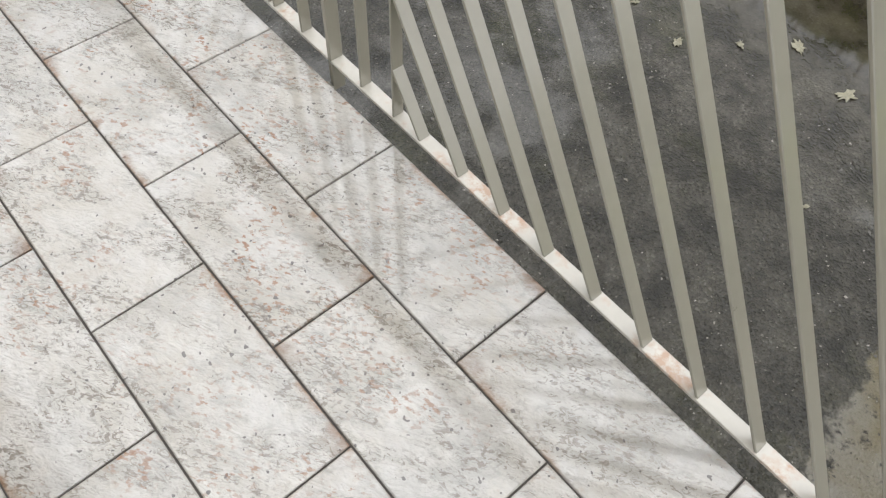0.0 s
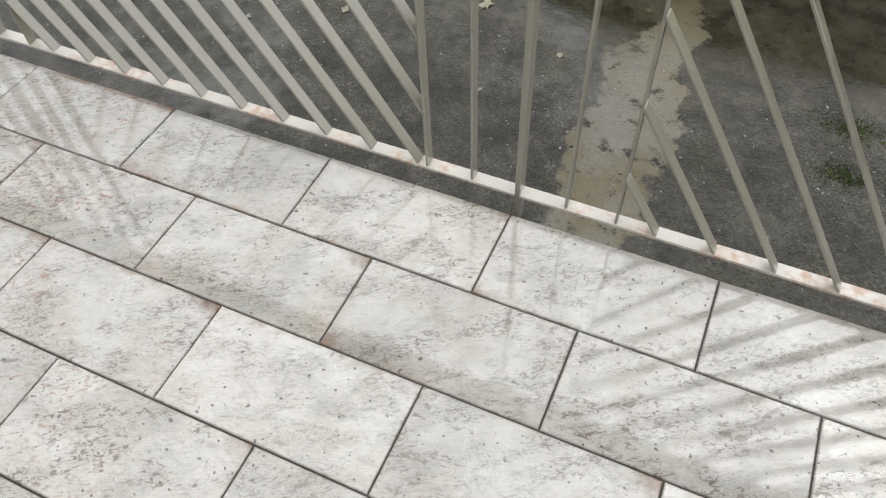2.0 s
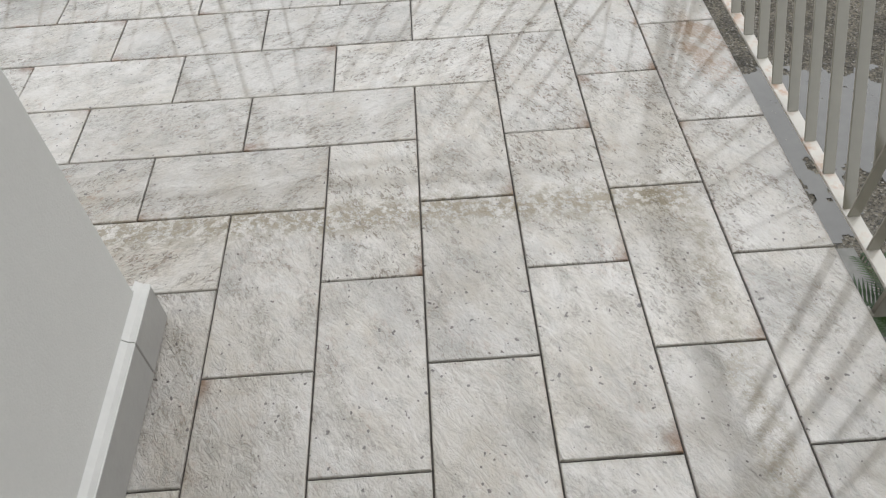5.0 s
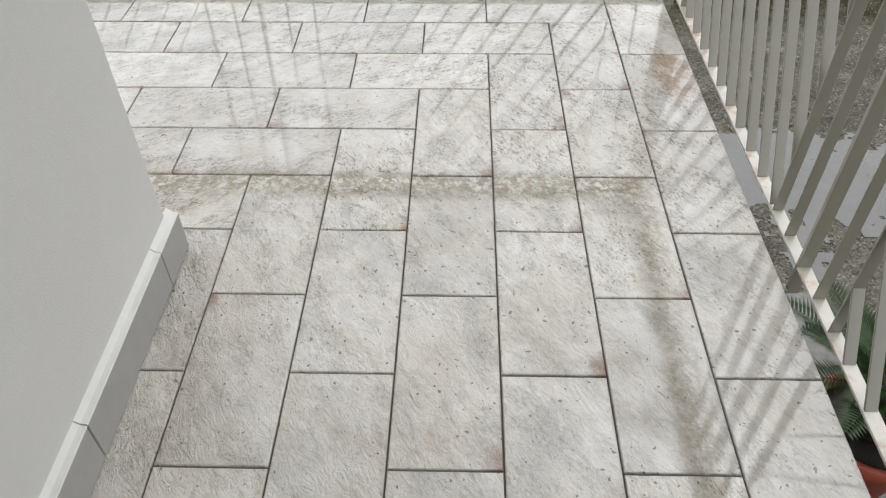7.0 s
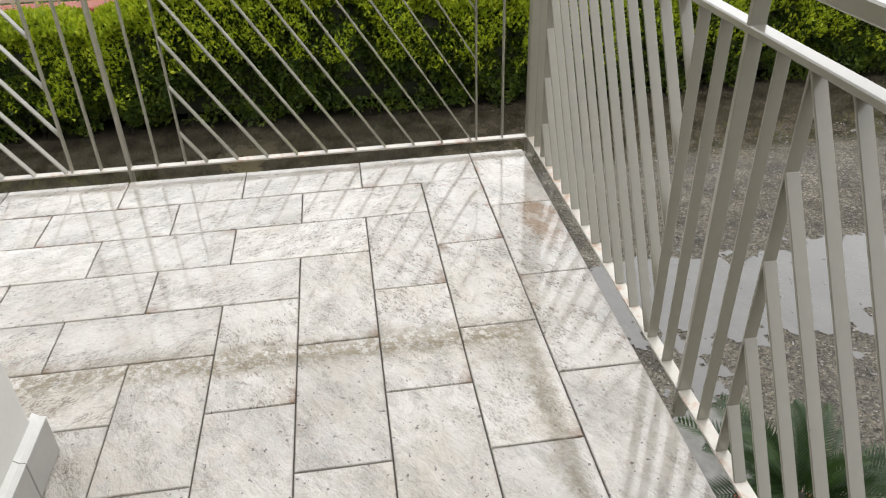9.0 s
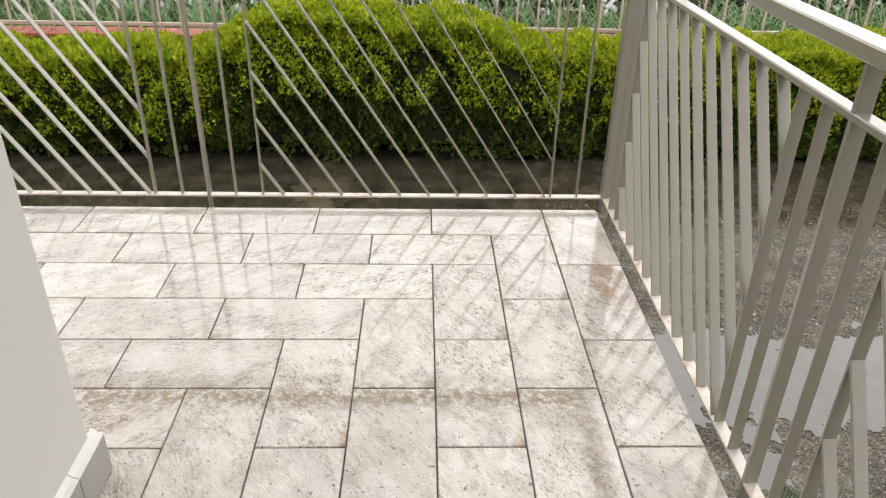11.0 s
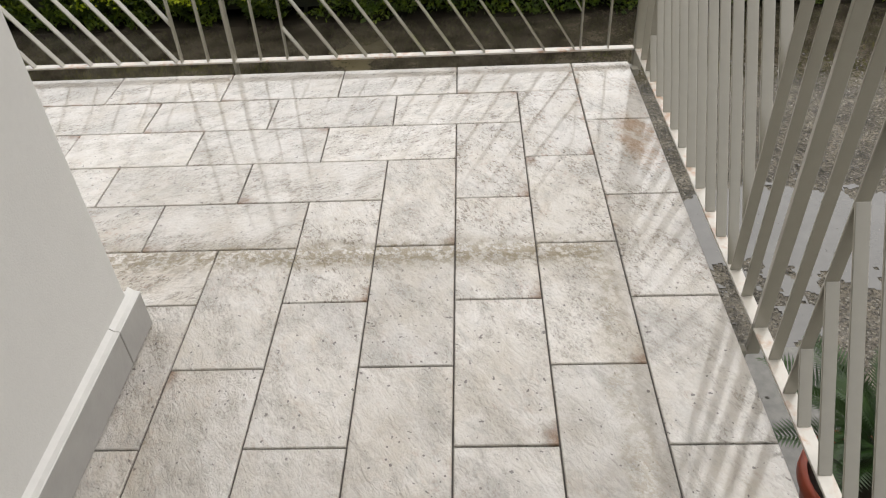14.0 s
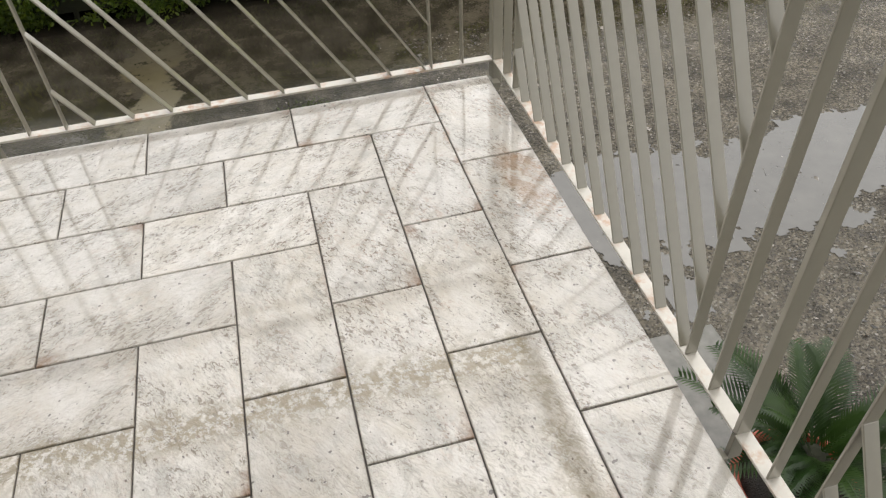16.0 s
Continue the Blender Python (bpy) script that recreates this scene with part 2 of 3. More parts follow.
def asphalt_material():
    m = Nodes("wet_asphalt")
    at = m.place()
    pos = m.node("ShaderNodeSeparateXYZ", Vector=at)
    x, y = pos.outputs["X"], pos.outputs["Y"]
    vor = m.tree.nodes.new("ShaderNodeTexVoronoi")
    vor.inputs["Scale"].default_value = 80.0
    m.put(vor.inputs["Vector"], at)
    cell = m.node("ShaderNodeSeparateColor", Color=vor.outputs["Color"]).outputs[0]
    wide, mid, fine = m.noise(at, 0.55, 4.0, 0.6), m.noise(at, 3.5, 5.0, 0.65), m.noise(at, 110.0, 3.0, 0.6)
    wob = m.math("MULTIPLY", m.math("SUBTRACT", mid, 0.5), 1.3)
    col = m.mix(m.ramp(mid, 0.35, 0.65), (0.024, 0.022, 0.017), (0.070, 0.064, 0.050))
    col = m.mix(m.math("MULTIPLY", m.ramp(m.noise(at, 1.6, 5.0, 0.7), 0.54, 0.70), 0.5), col, (0.045, 0.046, 0.018))
    # loose gravel lies on the side yard
    gravel = m.ramp(m.math("ADD", x, wob), 0.1, 1.0)
    col = m.mix(gravel, col, m.mix(m.ramp(mid, 0.36, 0.62), (0.046, 0.039, 0.028), (0.125, 0.108, 0.080)))
    hue = m.ramp(cell, 0.0, 1.0, 0.45, 1.75)
    tint = m.mix(1.0, col, m.node("ShaderNodeCombineColor", Red=hue, Green=hue, Blue=hue).outputs[0], "MULTIPLY")
    col = m.mix(m.math("ADD", m.math("MULTIPLY", gravel, 0.6), 0.4), col, tint)
    chips = m.math("MULTIPLY", m.ramp(cell, 0.90, 0.99), m.math("ADD", m.math("MULTIPLY", gravel, 0.75), m.math("MULTIPLY", m.ramp(mid, 0.45, 0.62), 0.25)))
    col = m.mix(m.math("MULTIPLY", chips, 0.85), col, (0.25, 0.235, 0.20))
    # worn strip of old concrete that crosses the yard
    off = m.math("ABSOLUTE", m.math("ADD", m.math("ADD", x, 1.80), m.math("MULTIPLY", m.math("SUBTRACT", m.noise(at, 2.3, 5.0, 0.65), 0.5), 0.9)))
    strip = m.math("MULTIPLY", m.ramp(off, 0.185, 0.235, 1.0, 0.0), m.ramp(y, 4.5, 3.0, 0.0, 1.0))
    strip = m.math("MULTIPLY", strip, m.ramp(m.noise(at, 7.0, 6.0, 0.7), 0.36, 0.43))
    col = m.mix(m.math("MULTIPLY", strip, 0.95), col, m.mix(m.ramp(m.noise(at, 2.0, 3.0), 0.4, 0.6), (0.155, 0.13, 0.075), (0.20, 0.185, 0.15)))
    # a film of standing water in patches
    pool = m.ramp(m.math("ADD", m.math("MULTIPLY", wide, 0.7), m.math("MULTIPLY", mid, 0.3)), 0.54, 0.60)
    pool = m.math("MULTIPLY", pool, m.ramp(x, 0.2, -0.6, 0.15, 0.5))
    # the lane along the hedge is worn smooth
    smooth = m.math("MAXIMUM", pool, m.ramp(m.math("ADD", y, m.math("MULTIPLY", wob, 0.4)), 2.1, 3.3, 0.0, 1.0))
    # darker brown towards the hedge stands in for its reflection in the wet lane
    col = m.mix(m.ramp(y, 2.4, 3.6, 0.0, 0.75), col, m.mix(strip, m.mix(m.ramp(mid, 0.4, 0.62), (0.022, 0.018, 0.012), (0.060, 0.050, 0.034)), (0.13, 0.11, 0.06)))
    col = m.mix(m.math("MULTIPLY", pool, 0.7), col, (0.045, 0.042, 0.036))
    height = m.math("ADD", m.math("MULTIPLY", m.math("SUBTRACT", 1.0, vor.outputs["Distance"]), 0.6), m.math("MULTIPLY", fine, 0.4))
    height = m.math("ADD", height, m.math("MULTIPLY", m.noise(at, 24.0, 4.0, 0.65), 0.9))
    height = m.math("MULTIPLY", height, m.ramp(smooth, 0.0, 1.0, 1.0, 0.0))
    m.set(Base_Color=col, Roughness=m.ramp(smooth, 0.0, 1.0, 0.17, 0.07), Normal=m.bump(height, 1.0, 0.015), Coat_Weight=m.math("MULTIPLY", pool, 0.8), Coat_Roughness=0.03, Coat_IOR=1.5)
    return m.mat


def leaf_material(name, a, b, rough=0.45):
    m = Nodes(name)
    r = m.tree.nodes.new("ShaderNodeNewGeometry").outputs["Random Per Island"]
    col = m.mix(r, a, b)
    col = m.mix(m.ramp(m.noise(m.place(), 6.5, 3.0), 0.40, 0.60, 0.75, 0.0), col, a)
    m.set(Base_Color=col, Roughness=rough, Specular_IOR_Level=0.4)
    thin = m.tree.nodes.new("ShaderNodeBsdfTranslucent")
    m.put(thin.inputs["Color"], col)
    both = m.tree.nodes.new("ShaderNodeMixShader")
    both.inputs[0].default_value = 0.3
    out = m.tree.nodes["Material Output"]
    m.tree.links.new(m.bsdf.outputs[0], both.inputs[1])
    m.tree.links.new(thin.outputs[0], both.inputs[2])
    m.tree.links.new(both.outputs[0], out.inputs["Surface"])
    return m.mat


def pebble_material():
    m = Nodes("wet_gravel")
    r = m.tree.nodes.new("ShaderNodeNewGeometry").outputs["Random Per Island"]
    col = m.mix(m.ramp(r, 0.0, 0.75), (0.035, 0.031, 0.025), (0.135, 0.122, 0.098))
    # pale stones, with extra ones whose light colour stands in for wet glints
    col = m.mix(m.ramp(r, 0.80, 0.97, 0.0, 1.0), col, (0.36, 0.325, 0.285))
    m.set(Base_Color=col, Roughness=0.20, Coat_Weight=1.0, Coat_Roughness=0.04)
    return m.mat


TILE = tile_material()
GROUT = plain("dark_grout", (0.115, 0.103, 0.092), 0.8, 0, 60)
RENDER_WALL = plain("painted_plaster", (0.55, 0.54, 0.51), 0.75, 0, 60, 0.03, 0.0015)
# the roof's underside is unseen: dark colour chosen to cut bounced light
CEIL = plain("ceiling_darkened", (0.22, 0.205, 0.18), 0.8, 0, 40, 0.04)
# dark on purpose: keeps the added back wall from bouncing light
SHADED_WALL = plain("darkened_back_wall", (0.22, 0.20, 0.17), 0.8, 0, 50, 0.06, 0.0015)
SKIRT = plain("skirting_tile", (0.31, 0.30, 0.28), 0.35, 0, 18, 0.10, 0.001)
RAIL_STEEL = rusty_steel()
ASPHALT = asphalt_material()
SLAB = plain("wet_concrete_apron", (0.110, 0.107, 0.094), 0.20, 0, 14, 0.45, 0.002)
# hedge tones hold light too: darker face leaves, brightened sky-lit shoots
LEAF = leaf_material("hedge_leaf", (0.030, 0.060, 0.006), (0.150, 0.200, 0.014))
LIT_SHOOT = leaf_material("hedge_shoot_lit", (0.26, 0.35, 0.014), (0.55, 0.60, 0.035))
PALM_LEAF = leaf_material("cycad_leaf", (0.010, 0.030, 0.006), (0.046, 0.092, 0.014), 0.34)
STRAP = leaf_material("strap_leaf", (0.09, 0.19, 0.05), (0.24, 0.38, 0.16), 0.22)
PEBBLE = pebble_material()
WATER = plain("still_water", (0.060, 0.057, 0.050), 0.09, 0, 5, 0.35, 0.0012)
for name, value in (("Coat Weight", 1.0), ("Coat Roughness", 0.02), ("Coat IOR", 1.38)):
    WATER.node_tree.nodes["Principled BSDF"].inputs[name].default_value = value
FAR_LEAF = leaf_material("far_leaf", (0.05, 0.09, 0.03), (0.11, 0.17, 0.06))
# near-black for twigs and trunks, and for the shade inside the hedge
TWIG_AND_SHADE = plain("hedge_twigs_and_shade", (0.020, 0.022, 0.010), 0.9, 0, 30, 0.4)
POT = plain("red_clay_pot", (0.42, 0.085, 0.045), 0.4, 0, 25, 0.12)
SOIL = plain("wet_soil", (0.022, 0.016, 0.012), 0.55, 0, 60, 0.5, 0.01)
COPING = plain("red_clay_coping", (0.42, 0.12, 0.085), 0.3, 0, 20, 0.2, 0.002)
FENCE = plain("beige_painted_fence", (0.50, 0.42, 0.36), 0.5, 0, 20, 0.1)
GARDEN_WALL = plain("grey_garden_wall", (0.20, 0.19, 0.165), 0.7, 0, 12, 0.25, 0.003)
PETAL = plain("pale_fallen_leaf", (0.27, 0.25, 0.175), 0.4, 0, 60, 0.35)
MOSS = leaf_material("moss", (0.05, 0.08, 0.01), (0.10, 0.13, 0.02), 0.8)
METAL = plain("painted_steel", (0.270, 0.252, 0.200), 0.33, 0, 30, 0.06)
for wet in (METAL, RAIL_STEEL):
    wet.node_tree.nodes["Principled BSDF"].inputs["Coat Weight"].default_value = 1.0
    wet.node_tree.nodes["Principled BSDF"].inputs["Coat Roughness"].default_value = 0.09


# ---- tools ----
def part(name, bm, material, parent=None, label="", m=None):
    """Links a bmesh as one mesh object under a thing or a part."""
    me = bpy.data.meshes.new(name)
    bm.to_mesh(me)
    bm.free()
    me.materials.append(material)
    ob = new(name, me)
    if m is not None:
        ob.matrix_basis = m
    if parent is not None:
        ob.parent = parent
    if label:
        tagged(ob, label)
    return ob


def thing(name, label, category, group="", kind="", m=None):
    ob = new(name)
    ob.empty_display_size = 0.1
    if m is not None:
        ob.matrix_basis = m
    return tagged(ob, label, category, group, kind)


def box_into(bm, lo, hi, bevel=0.0):
    g = bmesh.ops.create_cube(bm, size=1.0)
    lo, hi = Vector(lo), Vector(hi)
    for v in g["verts"]:
        v.co = Vector(((v.co[i] + 0.5) * (hi[i] - lo[i]) + lo[i]) for i in range(3))
    if bevel:
        edges = list({e for v in g["verts"] for e in v.link_edges})
        bmesh.ops.bevel(bm, geom=edges, offset=bevel, segments=1, affect="EDGES", profile=0.5)


def box(lo, hi, bevel=0.0):
    bm = bmesh.new()
    box_into(bm, lo, hi, bevel)
    return bm


# ---- the balcony ----
P = 0.25            # breadth of a tile with its joint
WALL_X, WALL_Y = -1.628, -1.600
BACK, LEFT = -6.8, -7.0
GROUND = -1.7
# roof height is unseen; kept low so less sky light reaches the floor
ROOF = 2.42

floor = tagged(part("floor", box((LEFT, BACK, -0.16), (0.0, 0.0, -0.008)), GROUT), "balcony floor of pale stone-look tiles, wet with rain", "floor", kind="structure")


def rounded_block(lo, hi, r):
    """A block whose upright edges are rounded, as plaster leaves them."""
    bm = box(lo, hi)
    up = [e for e in bm.edges if abs(e.verts[0].co.z - e.verts[1].co.z) > 0.5]
    bmesh.ops.bevel(bm, geom=up, offset=r, segments=4, affect="EDGES", profile=0.5)
    return bm


tagged(part("wall_house", rounded_block((LEFT - 2, BACK - 3, -0.05), (WALL_X, WALL_Y, ROOF + 0.8), 0.012), RENDER_WALL), "smooth off-white plastered house wall with a softened corner", "wall", kind="structure")
# added wall out of view; its place and dark colour dim the balcony
tagged(part("wall_back_added", box((WALL_X, -4.6, -0.05), (0.02, -4.3, ROOF)), SHADED_WALL), "unseen back wall added to close the balcony, darkened to cut bounce", "wall", kind="structure")
tagged(part("ceiling", box((WALL_X + 0.004, BACK + 0.004, ROOF), (-0.33, -1.345, ROOF + 0.16)), CEIL), "roof overhang above the balcony, unseen colour set dark to cut bounce", "ceiling", kind="structure")
tagged(part("ceiling", box((LEFT - 2, WALL_Y + 0.004, ROOF), (WALL_X, -1.345, ROOF + 0.16)), CEIL), "roof overhang above the balcony, unseen colour set dark to cut bounce", "ceiling", kind="structure")
tagged(part("wall_plinth", box((LEFT - 2, BACK - 3, GROUND - 0.2), (-0.02, -0.02, -0.161)), GARDEN_WALL), "grey rendered base wall under the balcony", "wall", kind="structure")

# ---- railing ----
RAIL = 0.05        # height of the flat bottom rail's upper face
MID, TOP = 1.025, 1.158
BAR, DEEP = 0.0065, 0.030


def slanted(base, top_end, thick, deep, cut=True):
    """A flat bar in the plane y = 0 from base (x, z) to its upper end (x, z), with level ends."""
    bm = bmesh.new()
    (x0, z0), (x1, z1) = base, top_end
    h = thick / 2 * math.hypot(x1 - x0, z1 - z0) / (z1 - z0)
    vs = [bm.verts.new((x + s * h, y, z)) for y in (-deep / 2, deep / 2) for x, z in ((x0, z0), (x1, z1)) for s in (-1, 1)]
    a, b, c, d, e, f, g, i = vs
    for q in ((a, b, d, c), (f, e, g, i), (e, a, c, g), (b, f, i, d), (c, d, i, g), (a, e, f, b)):
        bm.faces.new(q)
    bmesh.ops.recalc_face_normals(bm, faces=bm.faces)
    bmesh.ops.bevel(bm, geom=list(bm.edges), offset=0.0015, segments=1, affect="EDGES", profile=0.5)
    return bm


def railing(name, length, panels, V1, V2, STEP, FIRST, SLOPE, m, label):
    """A railing along +x that ends at x = 0; its bars lean so that they fall towards +x."""
    r = thing(name, label, "railing", "balcony railings", m=m)
    whole = -length * panels
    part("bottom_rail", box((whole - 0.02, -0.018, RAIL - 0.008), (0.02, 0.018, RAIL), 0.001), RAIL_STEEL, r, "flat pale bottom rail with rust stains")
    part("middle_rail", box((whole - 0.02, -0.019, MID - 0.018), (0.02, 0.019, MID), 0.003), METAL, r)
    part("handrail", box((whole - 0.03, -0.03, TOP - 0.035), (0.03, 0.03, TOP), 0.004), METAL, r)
    for k in range(panels + 1):
        x = -length * k
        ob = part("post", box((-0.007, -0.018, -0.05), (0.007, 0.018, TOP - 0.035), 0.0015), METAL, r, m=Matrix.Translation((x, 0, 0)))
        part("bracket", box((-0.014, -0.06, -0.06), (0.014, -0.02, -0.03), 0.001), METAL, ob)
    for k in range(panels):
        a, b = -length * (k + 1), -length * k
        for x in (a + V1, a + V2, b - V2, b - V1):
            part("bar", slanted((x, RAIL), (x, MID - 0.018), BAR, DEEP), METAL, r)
        lo, hi = a + V2, b - V2
        # bars from the bottom rail, and those that start higher up on the second upright
        for i in range(17):
            x0, z0 = lo + FIRST + i * STEP, RAIL
            if x0 > hi + 0.03:
                z0 = RAIL + (x0 - hi) * SLOPE
                x0 = hi
            z1 = MID - 0.018
            x1 = x0 - (z1 - z0) / SLOPE
            if x1 < lo:
                x1, z1 = lo, z0 + (x0 - lo) * SLOPE
            if z1 - z0 > 0.03:
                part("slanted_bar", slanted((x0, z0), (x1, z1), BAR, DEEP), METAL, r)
    return r


railing("balcony_railing", 1.774, 4, 0.119, 0.239, 0.131, 0.092, 1.573, pose(0.030, 0.037, 0), "pale grey painted steel railing with uprights and slanted bars")
railing("balcony_railing", 1.695, 4, 0.115, 0.222, 0.1255, 0.096, 1.605, pose(0.044, 0.020 - 4 * 1.695, 0, 0, 0, -90), "pale grey painted steel railing with uprights and slanted bars")


# ---- skirting ----
SKIRT_H, SKIRT_D = 0.122, 0.025
base = thing("baseboard", "pale grey stone-look skirting tiles along the house wall", "skirting", kind="structure")
CAULK = plain("white_skirting_edge", (0.66, 0.65, 0.62), 0.5, 0, 40, 0.06)


def skirting_tile(a, b, along):
    """A skirting tile from a to b along the wall, with the white mortar fillet that closes its top against the plaster."""
    lo, hi = ((WALL_X, a, 0.004), (WALL_X + SKIRT_D, b, SKIRT_H)) if along == "y" else ((a, WALL_Y, 0.004), (b, WALL_Y + SKIRT_D, SKIRT_H))
    ob = part("skirting_tile", box(lo, hi, 0.002), SKIRT, base)
    bm = bmesh.new()
    rows = []
    for q in (a, b):
        cut = [(-0.004, SKIRT_H + 0.001), (SKIRT_D + 0.0006, SKIRT_H + 0.0005), (SKIRT_D - 0.001, SKIRT_H + 0.004), (0.012, SKIRT_H + 0.006), (-0.004, SKIRT_H + 0.020)]
        rows.append([bm.verts.new((WALL_X + d, q, z) if along == "y" else (q, WALL_Y + d, z)) for d, z in cut])
    for i in range(5):
        bm.faces.new((rows[0][i], rows[0][(i + 1) % 5], rows[1][(i + 1) % 5], rows[1][i]))
    for r in rows:
        bm.faces.new(r)
    bmesh.ops.recalc_face_normals(bm, faces=bm.faces)
    part("top_edge", bm, CAULK, ob, "white mortar upper edge")


y = WALL_Y + SKIRT_D
for i in range(6):
    step = 0.503 if i else 0.157
    skirting_tile(y - step + 0.003, y, "y")
    y -= step
for i in range(8):
    x = WALL_X - i * 0.503
    skirting_tile(x - 0.500, x, "x")

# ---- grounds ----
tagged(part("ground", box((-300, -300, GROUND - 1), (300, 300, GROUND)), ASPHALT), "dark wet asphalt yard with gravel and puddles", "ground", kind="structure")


def leaf_cloud(points, normals, size, seed, slim=0.5, stand=0.6):
    """Small folded leaves at the points, each turned at random about its normal."""
    rng = np.random.default_rng(seed)
    n = len(points)
    d = normals + rng.normal(0, stand, (n, 3))
    d /= np.linalg.norm(d, axis=1)[:, None]
    side = np.cross(d, rng.normal(0, 1, (n, 3)))
    side /= np.linalg.norm(side, axis=1)[:, None]
    up = np.cross(d, side)
    length = size * rng.uniform(0.65, 1.35, n)[:, None]
    wide = length * slim * 0.5
    tip = points + d * length
    mid = points + d * length * 0.55
    verts = np.stack([points, mid + side * wide + up * wide * 0.5, tip, mid - side * wide + up * wide * 0.5], 1).reshape(-1, 3)
    k = np.arange(n)[:, None] * 4
    faces = np.concatenate([k + [0, 1, 2], k + [0, 2, 3]], 0)
    me = bpy.data.meshes.new("leaves")
    me.from_pydata(verts.tolist(), [], faces.tolist())
    return me


def mesh_part(name, me, material, parent, label="", kind=""):
    me.materials.append(material)
    ob = new(name, me)
    ob.parent = parent
    return tagged(ob, label, kind=kind)


# ---- puddle and gravel on the side yard ----
def flat_noise(x, y, scale, seed):
    return np.array([noise.noise((a * scale, b * scale, seed)) for a, b in zip(x.ravel(), y.ravel())]).reshape(x.shape)


def water_depth(x, y):
    """Above zero where rain stands: a hollow that crosses the yard, and small pools on the house side of it."""
    n = 0.6 * flat_noise(x, y, 1.3, 4.0) + 0.35 * flat_noise(x, y, 4.5, 9.0) + 0.30 * flat_noise(x, y, 9.0, 2.0) + 0.12 * flat_noise(x, y, 40.0, 5.0)
    hollow = 0.50 - np.abs(y - 0.92) + 0.62 * n
    small = 0.50 * n - 0.11 - 0.35 * np.abs(y - 0.1)
    return np.maximum(hollow, small) + np.minimum(0, x - 0.55)


def puddle():
    cell = 0.014
    gx, gy = np.meshgrid(np.arange(0.2, 6.5, cell), np.arange(-0.9, 2.1, cell), indexing="ij")
    wet = water_depth(gx, gy) > 0
    ny = gx.shape[1]
    i, j = np.nonzero(wet[:-1, :-1] & wet[1:, :-1] & wet[1:, 1:] & wet[:-1, 1:])
    k = i * ny + j
    faces = np.stack([k, k + ny, k + ny + 1, k + 1], 1)
    used, inverse = np.unique(faces, return_inverse=True)
    verts = np.stack([gx.ravel()[used], gy.ravel()[used], np.full(len(used), GROUND + 0.004)], 1)
    me = bpy.data.meshes.new("puddle")
    me.from_pydata(verts.tolist(), [], inverse.reshape(faces.shape).tolist())
    return me


tagged(mesh_part("puddle", puddle(), WATER, None), "shallow rain puddle that mirrors the sky on the yard", "puddle", kind="structure")


def gravel(x0, x1, y0, y1, n, size, seed):
    """Loose wet stones, each a small uneven block."""
    rng = np.random.default_rng(seed)
    x, y = rng.uniform(x0, x1, n), rng.uniform(y0, y1, n)
    bare = flat_noise(x, y, 1.1, 6.0) + 0.5 * flat_noise(x, y, 5.0, 1.0)
    slab = (x < 1.27) & (y < -0.12) & (rng.uniform(0, 1, n) > 0.05)
    keep = ~slab & (bare + rng.normal(0, 0.25, n) > -0.15) & ((water_depth(x, y) < 0.02) | (rng.uniform(0, 1, n) < 0.55))
    x, y = x[keep], y[keep]
    n = len(x)
    s = size * np.exp(rng.normal(0, 0.42, n)) * np.where(water_depth(x, y) > 0, 0.75, 1.0)
    unit = np.array([(1, 0, 0), (0, 1, 0), (-1, 0, 0), (0, -1, 0), (0, 0, 1), (0, 0, -0.4)], float)
    form = unit[None] * rng.uniform(0.6, 1.25, (n, 6, 1)) + rng.normal(0, 0.18, (n, 6, 3))
    turn = rng.uniform(0, 2 * math.pi, n)
    c, q = np.cos(turn)[:, None], np.sin(turn)[:, None]
    fx, fy = form[:, :, 0] * 1.25, form[:, :, 1] * 0.85
    verts = np.stack([x[:, None] + s[:, None] * (fx * c - fy * q), y[:, None] + s[:, None] * (fx * q + fy * c), GROUND + 0.012 * ((x < 1.25) & (y < -0.14))[:, None] + s[:, None] * (0.25 + 0.7 * form[:, :, 2])], 2).reshape(-1, 3)
    tri = np.array([(0, 1, 4), (1, 2, 4), (2, 3, 4), (3, 0, 4), (1, 0, 5), (2, 1, 5), (3, 2, 5), (0, 3, 5)])
    faces = (np.arange(n)[:, None, None] * 6 + tri[None]).reshape(-1, 3)
    me = bpy.data.meshes.new("gravel")
    me.from_pydata(verts.tolist(), [], faces.tolist())
    return me


tagged(mesh_part("gravel", gravel(0.12, 5.0, -3.2, 3.6, 40000, 0.0054, 71), PEBBLE, None), "loose wet grey gravel scattered over the side yard", "gravel", kind="stuff")
tagged(mesh_part("gravel", gravel(-6.5, 0.12, 0.12, 2.9, 9000, 0.0042, 72), PEBBLE, None), "sparse small wet stones on the dark asphalt", "gravel", kind="stuff")

bm = box((-0.02, -7.0, GROUND - 0.1), (1.25, -0.14, GROUND + 0.012), 0.006)
tagged(part("pavement", bm, SLAB), "smooth wet grey concrete apron along the house", "pavement", kind="structure")

# ---- the hedge ----
HY0, HY1 = 4.72, 5.65


def hedge_top(x, y):
    """Height of the clipped top; it swells in the middle and dips towards the ends."""
    hump = 0.5 * (np.tanh((x + 2.88) / 0.24) - np.tanh((x - 0.02) / 0.22)) + 0.15 * (1 + np.tanh((x - 0.3) / 0.3))
    q = np.clip((y - HY0) / (HY1 - HY0), 0, 1)
    return GROUND + 0.97 + 0.42 * hump + 0.16 * np.sin(q * 2.2) + 0.035 * np.sin(x * 3.1 + 1.0) + 0.03 * np.sin(x * 7.7)


